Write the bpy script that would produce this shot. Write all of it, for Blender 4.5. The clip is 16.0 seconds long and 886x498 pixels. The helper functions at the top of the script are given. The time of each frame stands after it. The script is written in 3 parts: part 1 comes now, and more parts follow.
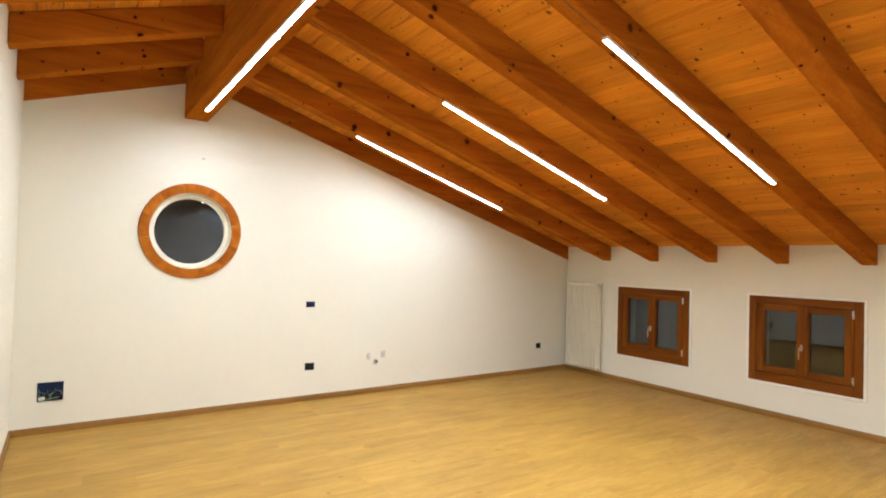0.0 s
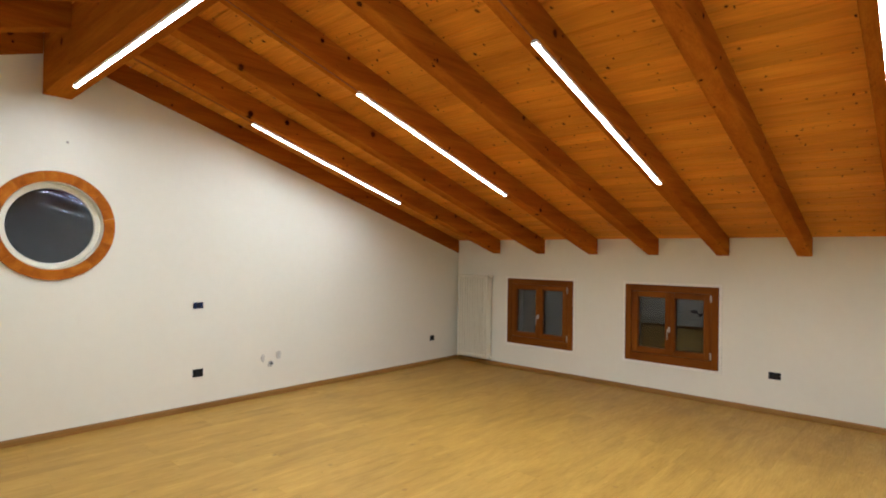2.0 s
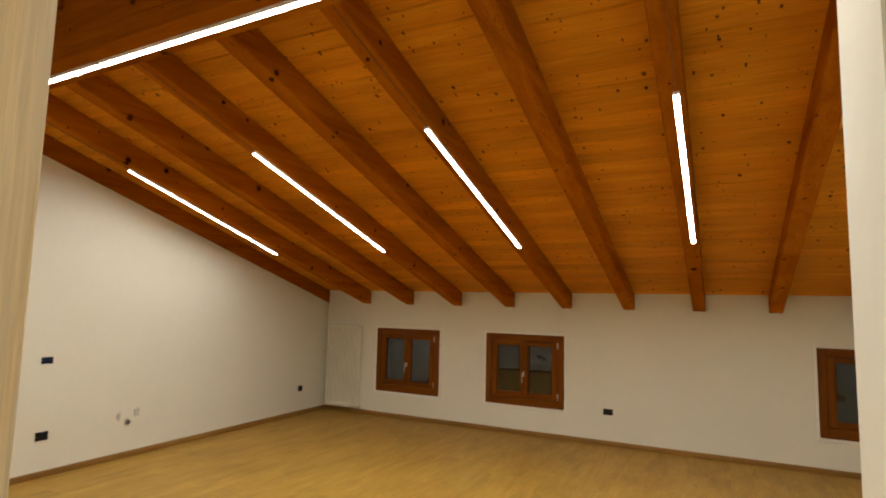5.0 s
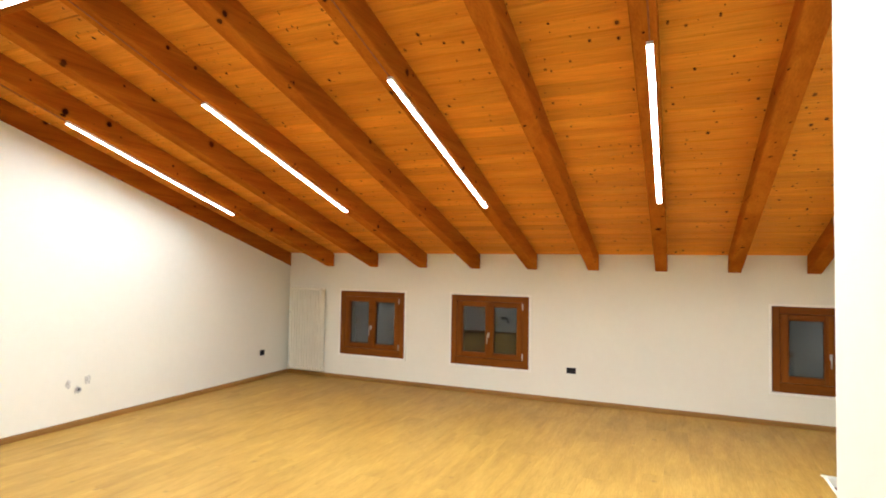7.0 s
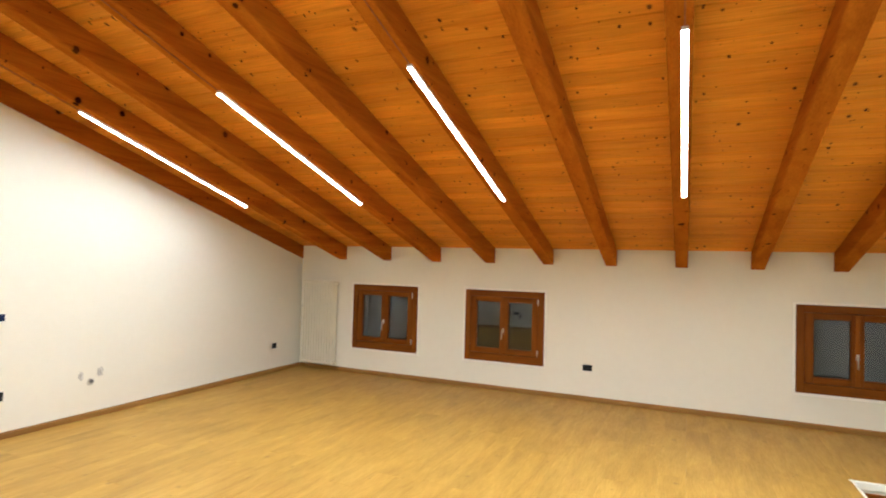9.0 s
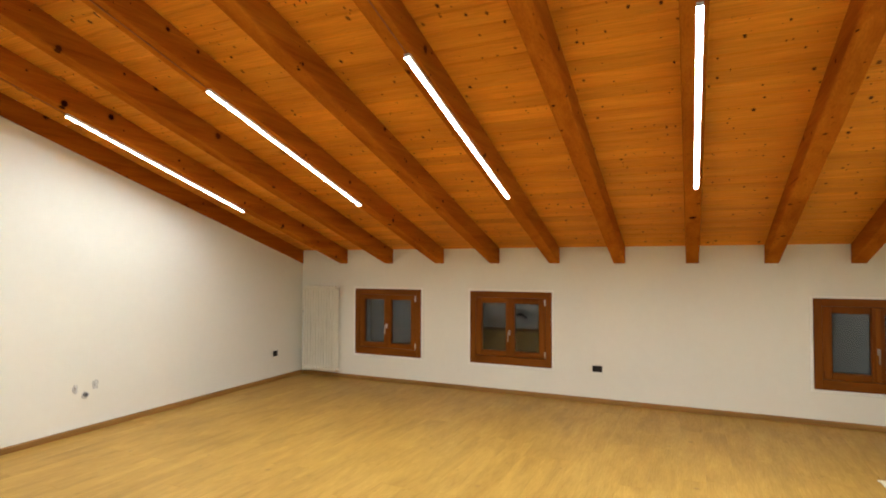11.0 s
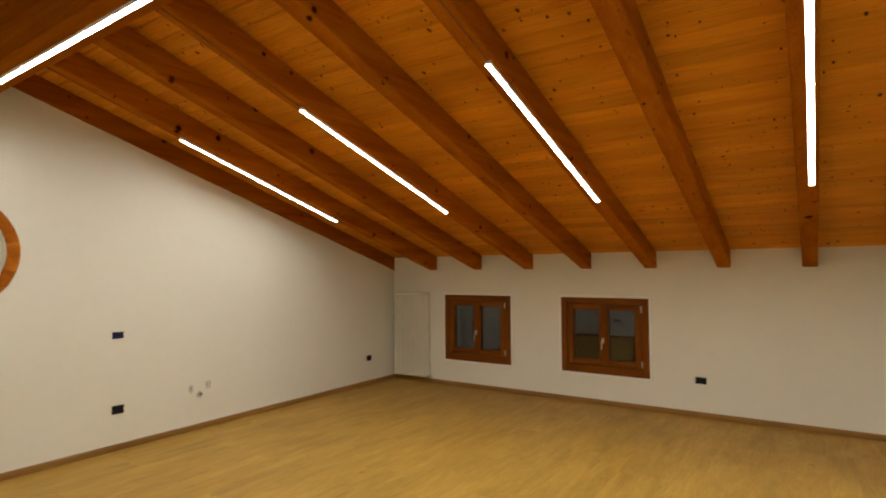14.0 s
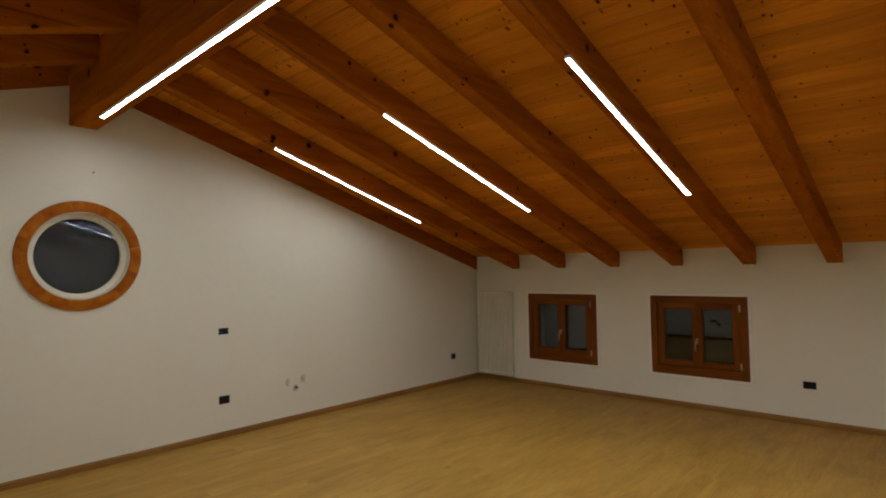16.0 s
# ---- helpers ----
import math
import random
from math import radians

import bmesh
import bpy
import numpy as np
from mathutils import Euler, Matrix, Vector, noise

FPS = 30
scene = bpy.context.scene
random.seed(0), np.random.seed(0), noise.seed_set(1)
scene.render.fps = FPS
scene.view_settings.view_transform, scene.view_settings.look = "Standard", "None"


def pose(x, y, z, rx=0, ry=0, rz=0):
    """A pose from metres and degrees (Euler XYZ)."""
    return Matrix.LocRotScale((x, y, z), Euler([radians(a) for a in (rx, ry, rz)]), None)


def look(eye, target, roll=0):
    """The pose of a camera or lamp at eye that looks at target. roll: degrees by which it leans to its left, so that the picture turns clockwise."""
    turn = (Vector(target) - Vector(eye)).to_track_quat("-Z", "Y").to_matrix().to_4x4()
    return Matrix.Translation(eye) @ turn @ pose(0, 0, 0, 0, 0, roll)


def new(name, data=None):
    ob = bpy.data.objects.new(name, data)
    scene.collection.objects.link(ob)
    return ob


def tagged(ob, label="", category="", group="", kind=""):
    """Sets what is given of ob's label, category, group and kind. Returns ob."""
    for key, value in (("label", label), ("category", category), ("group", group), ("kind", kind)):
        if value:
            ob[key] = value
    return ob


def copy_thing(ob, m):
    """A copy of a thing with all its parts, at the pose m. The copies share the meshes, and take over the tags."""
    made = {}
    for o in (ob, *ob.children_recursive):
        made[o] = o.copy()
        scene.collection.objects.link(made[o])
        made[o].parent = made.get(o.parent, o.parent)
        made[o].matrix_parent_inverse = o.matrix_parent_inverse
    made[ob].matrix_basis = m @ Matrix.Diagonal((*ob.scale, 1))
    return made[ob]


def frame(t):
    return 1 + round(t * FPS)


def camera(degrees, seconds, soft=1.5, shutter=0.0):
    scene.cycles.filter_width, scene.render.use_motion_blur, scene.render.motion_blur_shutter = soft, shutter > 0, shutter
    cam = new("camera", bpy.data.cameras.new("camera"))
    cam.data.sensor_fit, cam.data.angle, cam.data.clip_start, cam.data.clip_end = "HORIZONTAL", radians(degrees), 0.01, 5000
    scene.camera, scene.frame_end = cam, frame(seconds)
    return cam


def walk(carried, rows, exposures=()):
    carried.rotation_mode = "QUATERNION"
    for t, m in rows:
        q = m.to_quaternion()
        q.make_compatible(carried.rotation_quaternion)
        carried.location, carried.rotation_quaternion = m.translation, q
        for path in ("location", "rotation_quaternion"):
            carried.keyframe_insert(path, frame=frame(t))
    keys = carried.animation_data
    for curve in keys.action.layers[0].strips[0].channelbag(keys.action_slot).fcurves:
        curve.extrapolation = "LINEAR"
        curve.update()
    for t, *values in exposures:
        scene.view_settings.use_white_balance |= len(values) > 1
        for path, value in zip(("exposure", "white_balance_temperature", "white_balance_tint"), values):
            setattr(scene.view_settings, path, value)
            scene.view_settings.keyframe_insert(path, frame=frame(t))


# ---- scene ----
cam = camera(77.9, 16.0, soft=1.9, shutter=0.5)
PATH = [
    (0, (-5.977, -5.505, 1.501), (-4.844, -3.857, 1.545), 1.6),
    (0.5, (-6.016, -5.416, 1.515), (-4.867, -3.78, 1.551), 2.3),
    (1, (-6.09, -5.25, 1.527), (-4.741, -3.773, 1.557), -0.4),
    (1.5, (-6.157, -5.198, 1.532), (-4.703, -3.825, 1.559), 0.5),
    (2, (-6.215, -5.242, 1.516), (-4.724, -3.91, 1.543), 0.9),
    (2.5, (-6.325, -5.237, 1.55), (-4.777, -3.977, 1.686), 1.3),
    (3, (-6.434, -5.208, 1.588), (-4.737, -4.17, 1.785), 2.2),
    (3.2, (-6.48, -5.201, 1.584), (-4.735, -4.252, 1.812), 0.9),
    (5.3, (-6.664, -5.262, 1.564), (-4.876, -4.384, 1.747), 1.3),
    (5.5, (-6.661, -5.257, 1.554), (-4.867, -4.386, 1.703), 1.1),
    (6, (-6.627, -5.25, 1.543), (-4.819, -4.4, 1.637), 0.6),
    (6.5, (-6.591, -5.226, 1.55), (-4.768, -4.407, 1.632), 0.8),
    (7, (-6.55, -5.207, 1.546), (-4.71, -4.427, 1.622), 1.0),
    (7.5, (-6.517, -5.18, 1.545), (-4.663, -4.431, 1.615), 1.0),
    (8, (-6.496, -5.154, 1.542), (-4.637, -4.42, 1.615), 1.1),
    (8.5, (-6.488, -5.137, 1.546), (-4.632, -4.396, 1.615), 1.2),
    (9, (-6.481, -5.109, 1.548), (-4.654, -4.298, 1.601), 1.5),
    (9.2, (-6.486, -5.096, 1.536), (-4.668, -4.265, 1.585), 1.6),
    (11.3, (-6.289, -4.998, 1.525), (-4.46, -4.191, 1.586), -0.2),
    (11.5, (-6.264, -4.974, 1.552), (-4.43, -4.178, 1.609), -0.3),
    (12, (-6.237, -4.967, 1.545), (-4.414, -4.153, 1.672), -0.3),
    (12.5, (-6.248, -4.977, 1.553), (-4.456, -4.1, 1.691), -0.1),
    (13, (-6.256, -4.998, 1.561), (-4.501, -4.046, 1.671), 0.2),
    (13.5, (-6.275, -5.028, 1.556), (-4.559, -4.006, 1.649), -0.1),
    (14, (-6.288, -5.057, 1.549), (-4.625, -3.948, 1.631), -0.4),
    (14.5, (-6.302, -5.075, 1.537), (-4.699, -3.882, 1.615), -0.6),
    (15, (-6.31, -5.078, 1.533), (-4.756, -3.821, 1.61), -0.9),
    (15.5, (-6.31, -5.082, 1.536), (-4.799, -3.773, 1.616), -1.1),
    (16, (-6.314, -5.081, 1.534), (-4.836, -3.736, 1.62), -0.9),
]
EXPOSURES = [
    (0, 0.73, 5780, 10),
    (0.5, 0.66, 5580, 10),
    (1, 0.37, 5530, 10),
    (1.5, 0.22, 5580, 10),
    (2, 0.20, 5630, 10),
    (2.5, 0.00, 5730, 10),
    (3, -0.46, 5980, 10),
    (4.2, -0.35, 6600, 10),
    (5.5, -0.05, 6950, 10),
    (6, 0.26, 6300, 10),
    (6.5, 0.69, 5980, 10),
    (7, 0.94, 5720, 10),
    (7.5, 0.93, 5680, 10),
    (8, 0.82, 5710, 10),
    (8.5, 0.80, 5790, 10),
    (9, 0.78, 5820, 10),
    (10.2, 0.57, 5920, 10),
    (11.5, 0.26, 6050, 10),
    (12, -0.17, 6420, 10),
    (12.5, -0.40, 6770, 10),
    (13, -0.50, 6920, 10),
    (13.5, -0.36, 6870, 10),
    (14, -0.26, 6770, 10),
    (14.5, -0.24, 6720, 10),
    (15, -0.20, 6670, 10),
    (15.5, -0.40, 6620, 10),
    (16, -0.98, 6270, 10),
]
walk(cam, [(t, look(eye, target, roll)) for t, eye, target, roll in PATH], EXPOSURES)

# ---- world and exposure ----
world = bpy.data.worlds.new("night")
scene.world = world
world.use_nodes = True
world.node_tree.nodes["Background"].inputs[0].default_value = (0.010, 0.013, 0.020, 1)
world.node_tree.nodes["Background"].inputs[1].default_value = 0.4
LED = 106.0


# ---- materials ----
def mat(name, color=(0.8, 0.8, 0.8), rough=0.5, metal=0.0):
    m = bpy.data.materials.new(name)
    m.use_nodes = True
    b = m.node_tree.nodes["Principled BSDF"]
    b.inputs["Base Color"].default_value = (*color, 1)
    b.inputs["Roughness"].default_value = rough
    b.inputs["Metallic"].default_value = metal
    return m, m.node_tree, b


def node(nt, kind, **inputs):
    n = nt.nodes.new(kind)
    for k, v in inputs.items():
        n.inputs[k.replace("_", " ")].default_value = v
    return n


def ramp(nt, fac, stops):
    r = nt.nodes.new("ShaderNodeValToRGB")
    e = r.color_ramp.elements
    while len(e) < len(stops):
        e.new(0.5)
    for el, (p, c) in zip(e, stops):
        el.position = p
        el.color = (*c, 1) if len(c) == 3 else c
    nt.links.new(fac, r.inputs[0])
    return r


def mixc(nt, fac, a, b, mode="MIX"):
    m = nt.nodes.new("ShaderNodeMix")
    m.data_type, m.blend_type = "RGBA", mode
    for sock, v in ((m.inputs[0], fac), (m.inputs[6], a), (m.inputs[7], b)):
        if hasattr(v, "is_linked"):
            nt.links.new(v, sock)
        else:
            sock.default_value = v if isinstance(v, float) else (*v, 1)
    return m.outputs[2]


def math_node(nt, op, a, b):
    m = nt.nodes.new("ShaderNodeMath")
    m.operation = op
    for sock, v in zip(m.inputs, (a, b)):
        if hasattr(v, "is_linked"):
            nt.links.new(v, sock)
        else:
            sock.default_value = v
    return m.outputs[0]


def wood(name, dark, mid, light, rough=0.5, along="X", knots=0.0, island=False, vary=0.25, knot_color=(0.03, 0.010, 0.004),
         grain=1.0, knot_sizes=((0.13, 0.45, 0.005, 0.012),), bump=0.06, length_scale=1.0, gloss=0.2, checks=0.0):
    """Wood with grain along one local axis, shade differing from piece to piece, and dark knots."""
    m, nt, b = mat(name, mid, rough)
    ln = nt.links.new
    tc = nt.nodes.new("ShaderNodeTexCoord")
    if island:
        rnd = nt.nodes.new("ShaderNodeNewGeometry").outputs["Random Per Island"]
    else:
        rnd = nt.nodes.new("ShaderNodeObjectInfo").outputs["Random"]
    shift = nt.nodes.new("ShaderNodeVectorMath")
    shift.operation = "MULTIPLY"
    ln(rnd, shift.inputs[0])
    shift.inputs[1].default_value = (37.0, 53.0, 19.0)
    add = nt.nodes.new("ShaderNodeVectorMath")
    ln(tc.outputs["Object"], add.inputs[0])
    ln(shift.outputs[0], add.inputs[1])
    p = add.outputs[0]

    def mapped(scale_along, scale_cross):
        mp = nt.nodes.new("ShaderNodeMapping")
        mp.inputs["Scale"].default_value = tuple(scale_along * length_scale if a == along else scale_cross for a in "XYZ")
        ln(p, mp.inputs["Vector"])
        return mp.outputs[0]

    n1 = node(nt, "ShaderNodeTexNoise", Scale=1.0, Detail=5.0, Roughness=0.6, Distortion=0.6)
    ln(mapped(0.7, 9.0), n1.inputs["Vector"])
    n2 = node(nt, "ShaderNodeTexNoise", Scale=1.0, Detail=4.0, Roughness=0.65)
    ln(mapped(4.0, 120.0), n2.inputs["Vector"])
    n3 = node(nt, "ShaderNodeTexNoise", Scale=1.0, Detail=2.0)
    ln(mapped(0.6, 1.3), n3.inputs["Vector"])
    base = ramp(nt, n1.outputs["Fac"], [(0.25, dark), (0.5, mid), (0.75, light)]).outputs[0]
    fine = ramp(nt, n2.outputs["Fac"], [(0.3, (1 - 0.22 * grain,) * 3), (0.7, (1.0 + 0.06 * grain,) * 3)]).outputs[0]
    col = mixc(nt, 1.0, base, fine, "MULTIPLY")
    big = ramp(nt, n3.outputs["Fac"], [(0.3, (0.88, 0.86, 0.84)), (0.7, (1.08, 1.08, 1.08))]).outputs[0]
    col = mixc(nt, 1.0, col, big, "MULTIPLY")
    tone = ramp(nt, rnd, [(0.0, (1 - vary, 1 - vary * 1.1, 1 - vary * 1.2)), (1.0, (1 + vary * 0.6,) * 3)]).outputs[0]
    col = mixc(nt, 1.0, col, tone, "MULTIPLY")
    if knots > 0:
        # round knots laid out over the long axis and the girth
        sep = nt.nodes.new("ShaderNodeSeparateXYZ")
        ln(p, sep.inputs[0])
        cross = [o for a, o in zip("XYZ", sep.outputs) if a != along]
        girth = math_node(nt, "ADD", *cross)
        flat = nt.nodes.new("ShaderNodeCombineXYZ")
        ln(sep.outputs["XYZ".index(along)], flat.inputs[0])
        ln(girth, flat.inputs[1])
        wob = node(nt, "ShaderNodeTexNoise", Scale=45.0, Detail=2.0)
        ln(p, wob.inputs["Vector"])
        for cell, share, r0, r1 in knot_sizes:
            bend = nt.nodes.new("ShaderNodeVectorMath")
            bend.operation = "MULTIPLY_ADD"
            ln(wob.outputs["Color"], bend.inputs[0])
            bend.inputs[1].default_value = (0.012, 0.008, 0.0)
            ln(flat.outputs[0], bend.inputs[2])
            v = nt.nodes.new("ShaderNodeTexVoronoi")
            v.voronoi_dimensions = "2D"
            v.inputs["Scale"].default_value = 1.0 / cell
            ln(bend.outputs[0], v.inputs["Vector"])
            rgb = nt.nodes.new("ShaderNodeSeparateColor")
            ln(v.outputs["Color"], rgb.inputs[0])
            here = math_node(nt, "GREATER_THAN", rgb.outputs[0], 1 - share)
            size = math_node(nt, "MULTIPLY_ADD", math_node(nt, "MULTIPLY", rgb.outputs[1], rgb.outputs[1]), (r1 - r0) / cell)
            size.node.inputs[2].default_value = r0 / cell
            dist = math_node(nt, "DIVIDE", v.outputs["Distance"], size)
            halo = ramp(nt, math_node(nt, "MULTIPLY", dist, 0.4), [(0.30, (1, 1, 1)), (0.80, (0, 0, 0))]).outputs[0]
            core = ramp(nt, math_node(nt, "MULTIPLY", dist, 0.4), [(0.34, (1, 1, 1)), (0.44, (0, 0, 0))]).outputs[0]
            col = mixc(nt, math_node(nt, "MULTIPLY", halo, math_node(nt, "MULTIPLY", here, 0.45)), col, tuple(c * 0.55 for c in dark))
            strength = math_node(nt, "MULTIPLY_ADD", rgb.outputs[2], 0.5)
            strength.node.inputs[2].default_value = knots
            col = mixc(nt, math_node(nt, "MULTIPLY", math_node(nt, "MULTIPLY", core, here), strength), col, knot_color)
    if checks > 0:
        # fine drying cracks along the grain
        n4 = node(nt, "ShaderNodeTexNoise", Scale=1.0, Detail=1.0, Distortion=0.3)
        ln(mapped(0.55, 42.0), n4.inputs["Vector"])
        crack = ramp(nt, n4.outputs["Fac"], [(0.735, (0, 0, 0)), (0.765, (1, 1, 1))]).outputs[0]
        col = mixc(nt, math_node(nt, "MULTIPLY", crack, checks), col, tuple(c * 0.35 for c in dark))
    ln(col, b.inputs["Base Color"])
    rr = ramp(nt, n2.outputs["Fac"], [(0.3, (rough + 0.1,) * 3), (0.7, (rough - 0.05,) * 3)]).outputs[0]
    ln(rr, b.inputs["Roughness"])
    bp = nt.nodes.new("ShaderNodeBump")
    bp.inputs["Strength"].default_value = bump
    bp.inputs["Distance"].default_value = 0.004
    ln(n2.outputs["Fac"], bp.inputs["Height"])
    ln(bp.outputs[0], b.inputs["Normal"])
    b.inputs["Specular IOR Level"].default_value = gloss
    return m


def plaster(name, color, rough=0.85):
    m, nt, b = mat(name, color, rough)
    tc = nt.nodes.new("ShaderNodeTexCoord")
    n1 = node(nt, "ShaderNodeTexNoise", Scale=1.1, Detail=4.0)
    n2 = node(nt, "ShaderNodeTexNoise", Scale=260.0, Detail=3.0)
    n3 = node(nt, "ShaderNodeTexNoise", Scale=14.0, Detail=4.0)
    for n in (n1, n2, n3):
        nt.links.new(tc.outputs["Object"], n.inputs["Vector"])
    c = ramp(nt, n1.outputs["Fac"], [(0.3, tuple(v * 0.965 for v in color)), (0.7, color)]).outputs[0]
    f = ramp(nt, n3.outputs["Fac"], [(0.3, (0.985, 0.98, 0.975)), (0.7, (1, 1, 1))]).outputs[0]
    nt.links.new(mixc(nt, 1.0, c, f, "MULTIPLY"), b.inputs["Base Color"])
    bp = nt.nodes.new("ShaderNodeBump")
    bp.inputs["Strength"].default_value = 0.12
    bp.inputs["Distance"].default_value = 0.003
    h = mixc(nt, 0.35, n2.outputs["Color"], n3.outputs["Color"])
    nt.links.new(h, bp.inputs["Height"])
    nt.links.new(bp.outputs[0], b.inputs["Normal"])
    return m


def mottled(name, color, rough, metal=0.0, amount=0.12, scale=20.0):
    m, nt, b = mat(name, color, rough, metal)
    tc = nt.nodes.new("ShaderNodeTexCoord")
    n = node(nt, "ShaderNodeTexNoise", Scale=scale, Detail=4.0)
    nt.links.new(tc.outputs["Object"], n.inputs["Vector"])
    c = ramp(nt, n.outputs["Fac"], [(0.3, tuple(v * (1 - amount) for v in color)), (0.7, tuple(min(1, v * (1 + amount * 0.4)) for v in color))])
    nt.links.new(c.outputs[0], b.inputs["Base Color"])
    r = ramp(nt, n.outputs["Fac"], [(0.3, (rough + 0.06,) * 3), (0.7, (max(0.02, rough - 0.04),) * 3)])
    nt.links.new(r.outputs[0], b.inputs["Roughness"])
    return m


M_WALL = plaster("white_plaster", (0.790, 0.766, 0.642))
BEAM_KNOTS = ((0.34, 0.5, 0.010, 0.026), (0.12, 0.25, 0.003, 0.009))
M_BEAM = wood("beam_larch", (0.31, 0.080, 0.005), (0.43, 0.128, 0.008), (0.545, 0.186, 0.012), 0.6, "X", knots=0.75,
              knot_sizes=BEAM_KNOTS, vary=0.12, gloss=0.0, checks=0.55, knot_color=(0.035, 0.011, 0.004))
M_BOARD = wood("board_spruce", (0.69, 0.240, 0.014), (0.800, 0.308, 0.021), (0.87, 0.375, 0.031), 0.55, "Y", knots=0.7,
               island=True, vary=0.09, knot_sizes=((0.125, 0.5, 0.004, 0.0115), (0.07, 0.32, 0.002, 0.006)), knot_color=(0.085, 0.027, 0.007),
               gloss=0.08)
M_FLOOR = wood("oak_laminate", (0.355, 0.199, 0.034), (0.448, 0.264, 0.048), (0.527, 0.322, 0.067), 0.45, "X", knots=0.25,
               vary=0.035, length_scale=2.2, knot_color=(0.28, 0.155, 0.045), knot_sizes=((0.30, 0.35, 0.006, 0.016),), bump=0.03, grain=0.75, gloss=0.25)
M_BASE = wood("baseboard_oak", (0.24, 0.121, 0.030), (0.325, 0.169, 0.043), (0.40, 0.214, 0.058), 0.45, "X", vary=0.05)
M_BASE_Y = wood("baseboard_oak_y", (0.24, 0.121, 0.030), (0.325, 0.169, 0.043), (0.40, 0.214, 0.058), 0.45, "Y", vary=0.05)
M_WINH = wood("window_wood_h", (0.12, 0.032, 0.0025), (0.190, 0.055, 0.0035), (0.27, 0.084, 0.006), 0.42, "Y", vary=0.08, bump=0.04, gloss=0.1)
M_WINV = wood("window_wood_v", (0.12, 0.032, 0.0025), (0.190, 0.055, 0.0035), (0.27, 0.084, 0.006), 0.42, "Z", vary=0.08, bump=0.04, gloss=0.1)
M_RING = wood("ring_wood", (0.24, 0.058, 0.004), (0.42, 0.122, 0.007), (0.57, 0.210, 0.017), 0.5, "Y", knots=0.5, vary=0.12,
              knot_sizes=((0.25, 0.3, 0.005, 0.010),), gloss=0.08)
M_JAMB = wood("rough_softwood", (0.70, 0.36, 0.09), (0.87, 0.73, 0.47), (0.92, 0.86, 0.72), 0.8, "Z", knots=0.3, vary=0.1, bump=0.3,
              knot_color=(0.30, 0.13, 0.04))
M_WHITE = mottled("white_lacquer", (0.87, 0.85, 0.75), 0.4, amount=0.05)
M_RAD = mottled("radiator_enamel", (0.80, 0.755, 0.60), 0.35, amount=0.04, scale=6.0)
M_CREAM = mottled("cream_lacquer", (0.84, 0.80, 0.66), 0.45, amount=0.06)
M_METAL = mottled("satin_nickel", (0.56, 0.54, 0.49), 0.30, 1.0)
M_DARK = mottled("black_plastic", (0.012, 0.012, 0.014), 0.4, amount=0.3)
M_BLUE = mottled("blue_plastic", (0.010, 0.020, 0.065), 0.4, amount=0.4, scale=60.0)
for m_ in (M_DARK, M_BLUE):
    m_.node_tree.nodes["Principled BSDF"].inputs["Specular IOR Level"].default_value = 0.15
M_COVER = mottled("dark_brown_plastic", (0.30, 0.090, 0.009), 0.7, amount=0.2)
M_GREY = mottled("cement_grey", (0.64, 0.62, 0.56), 0.9, amount=0.35, scale=45.0)
M_COPPER = mottled("galvanised_pipe", (0.36, 0.35, 0.33), 0.5, 0.5, amount=0.3)
M_GREEN = mottled("green_wire", (0.13, 0.26, 0.02), 0.5)
M_CABLE = mottled("grey_wire", (0.30, 0.34, 0.40), 0.5)
M_SCREED = mottled("screed", (0.35, 0.33, 0.30), 0.9, amount=0.2)
M_SEAL_SHADE = mottled("seal_shade", (0.015, 0.015, 0.015), 0.6)

def glass(name, mirror, clear):
    """Thin glazing: a sharp reflection over a clear, faintly tinted view through."""
    m = bpy.data.materials.new(name)
    m.use_nodes = True
    nt = m.node_tree
    nt.nodes.remove(nt.nodes["Principled BSDF"])
    g = nt.nodes.new("ShaderNodeBsdfGlossy")
    g.inputs["Color"].default_value = (*mirror, 1)
    g.inputs["Roughness"].default_value = 0.0
    t = nt.nodes.new("ShaderNodeBsdfTransparent")
    t.inputs["Color"].default_value = (*clear, 1)
    a = nt.nodes.new("ShaderNodeAddShader")
    nt.links.new(g.outputs[0], a.inputs[0])
    nt.links.new(t.outputs[0], a.inputs[1])
    nt.links.new(a.outputs[0], nt.nodes["Material Output"].inputs["Surface"])
    return m


M_GLASS = glass("window_glass", (0.068, 0.071, 0.073), (0.46, 0.47, 0.47))
M_GLASS_THIN = glass("round_front_glass", (0.042, 0.043, 0.047), (0.55, 0.56, 0.58))
M_GLASS_ROUND = glass("round_rear_glass", (0.120, 0.122, 0.130), (0.10, 0.11, 0.12))


def led(name, power):
    m, nt, b = mat(name, (0.9, 0.9, 0.9), 0.5)
    b.inputs["Emission Color"].default_value = (0.940, 0.962, 0.950, 1)
    b.inputs["Emission Strength"].default_value = LED * power
    return m


# each strip's power is tuned to balance the room; the gable one is dimmest
M_LEDS = [led("led_diffuser", power) for power in (0.76, 1.20, 1.40, 1.60, 1.35)]
M_LED_RIDGE = led("led_diffuser_ridge", 1.05)
# glow of the unseen lamp added on the landing
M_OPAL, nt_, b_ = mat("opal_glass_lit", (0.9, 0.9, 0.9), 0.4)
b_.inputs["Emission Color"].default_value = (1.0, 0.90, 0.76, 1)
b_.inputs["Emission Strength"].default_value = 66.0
M_NIGHT, nt_, b_ = mat("night_backdrop", (0.02, 0.022, 0.028), 0.9)


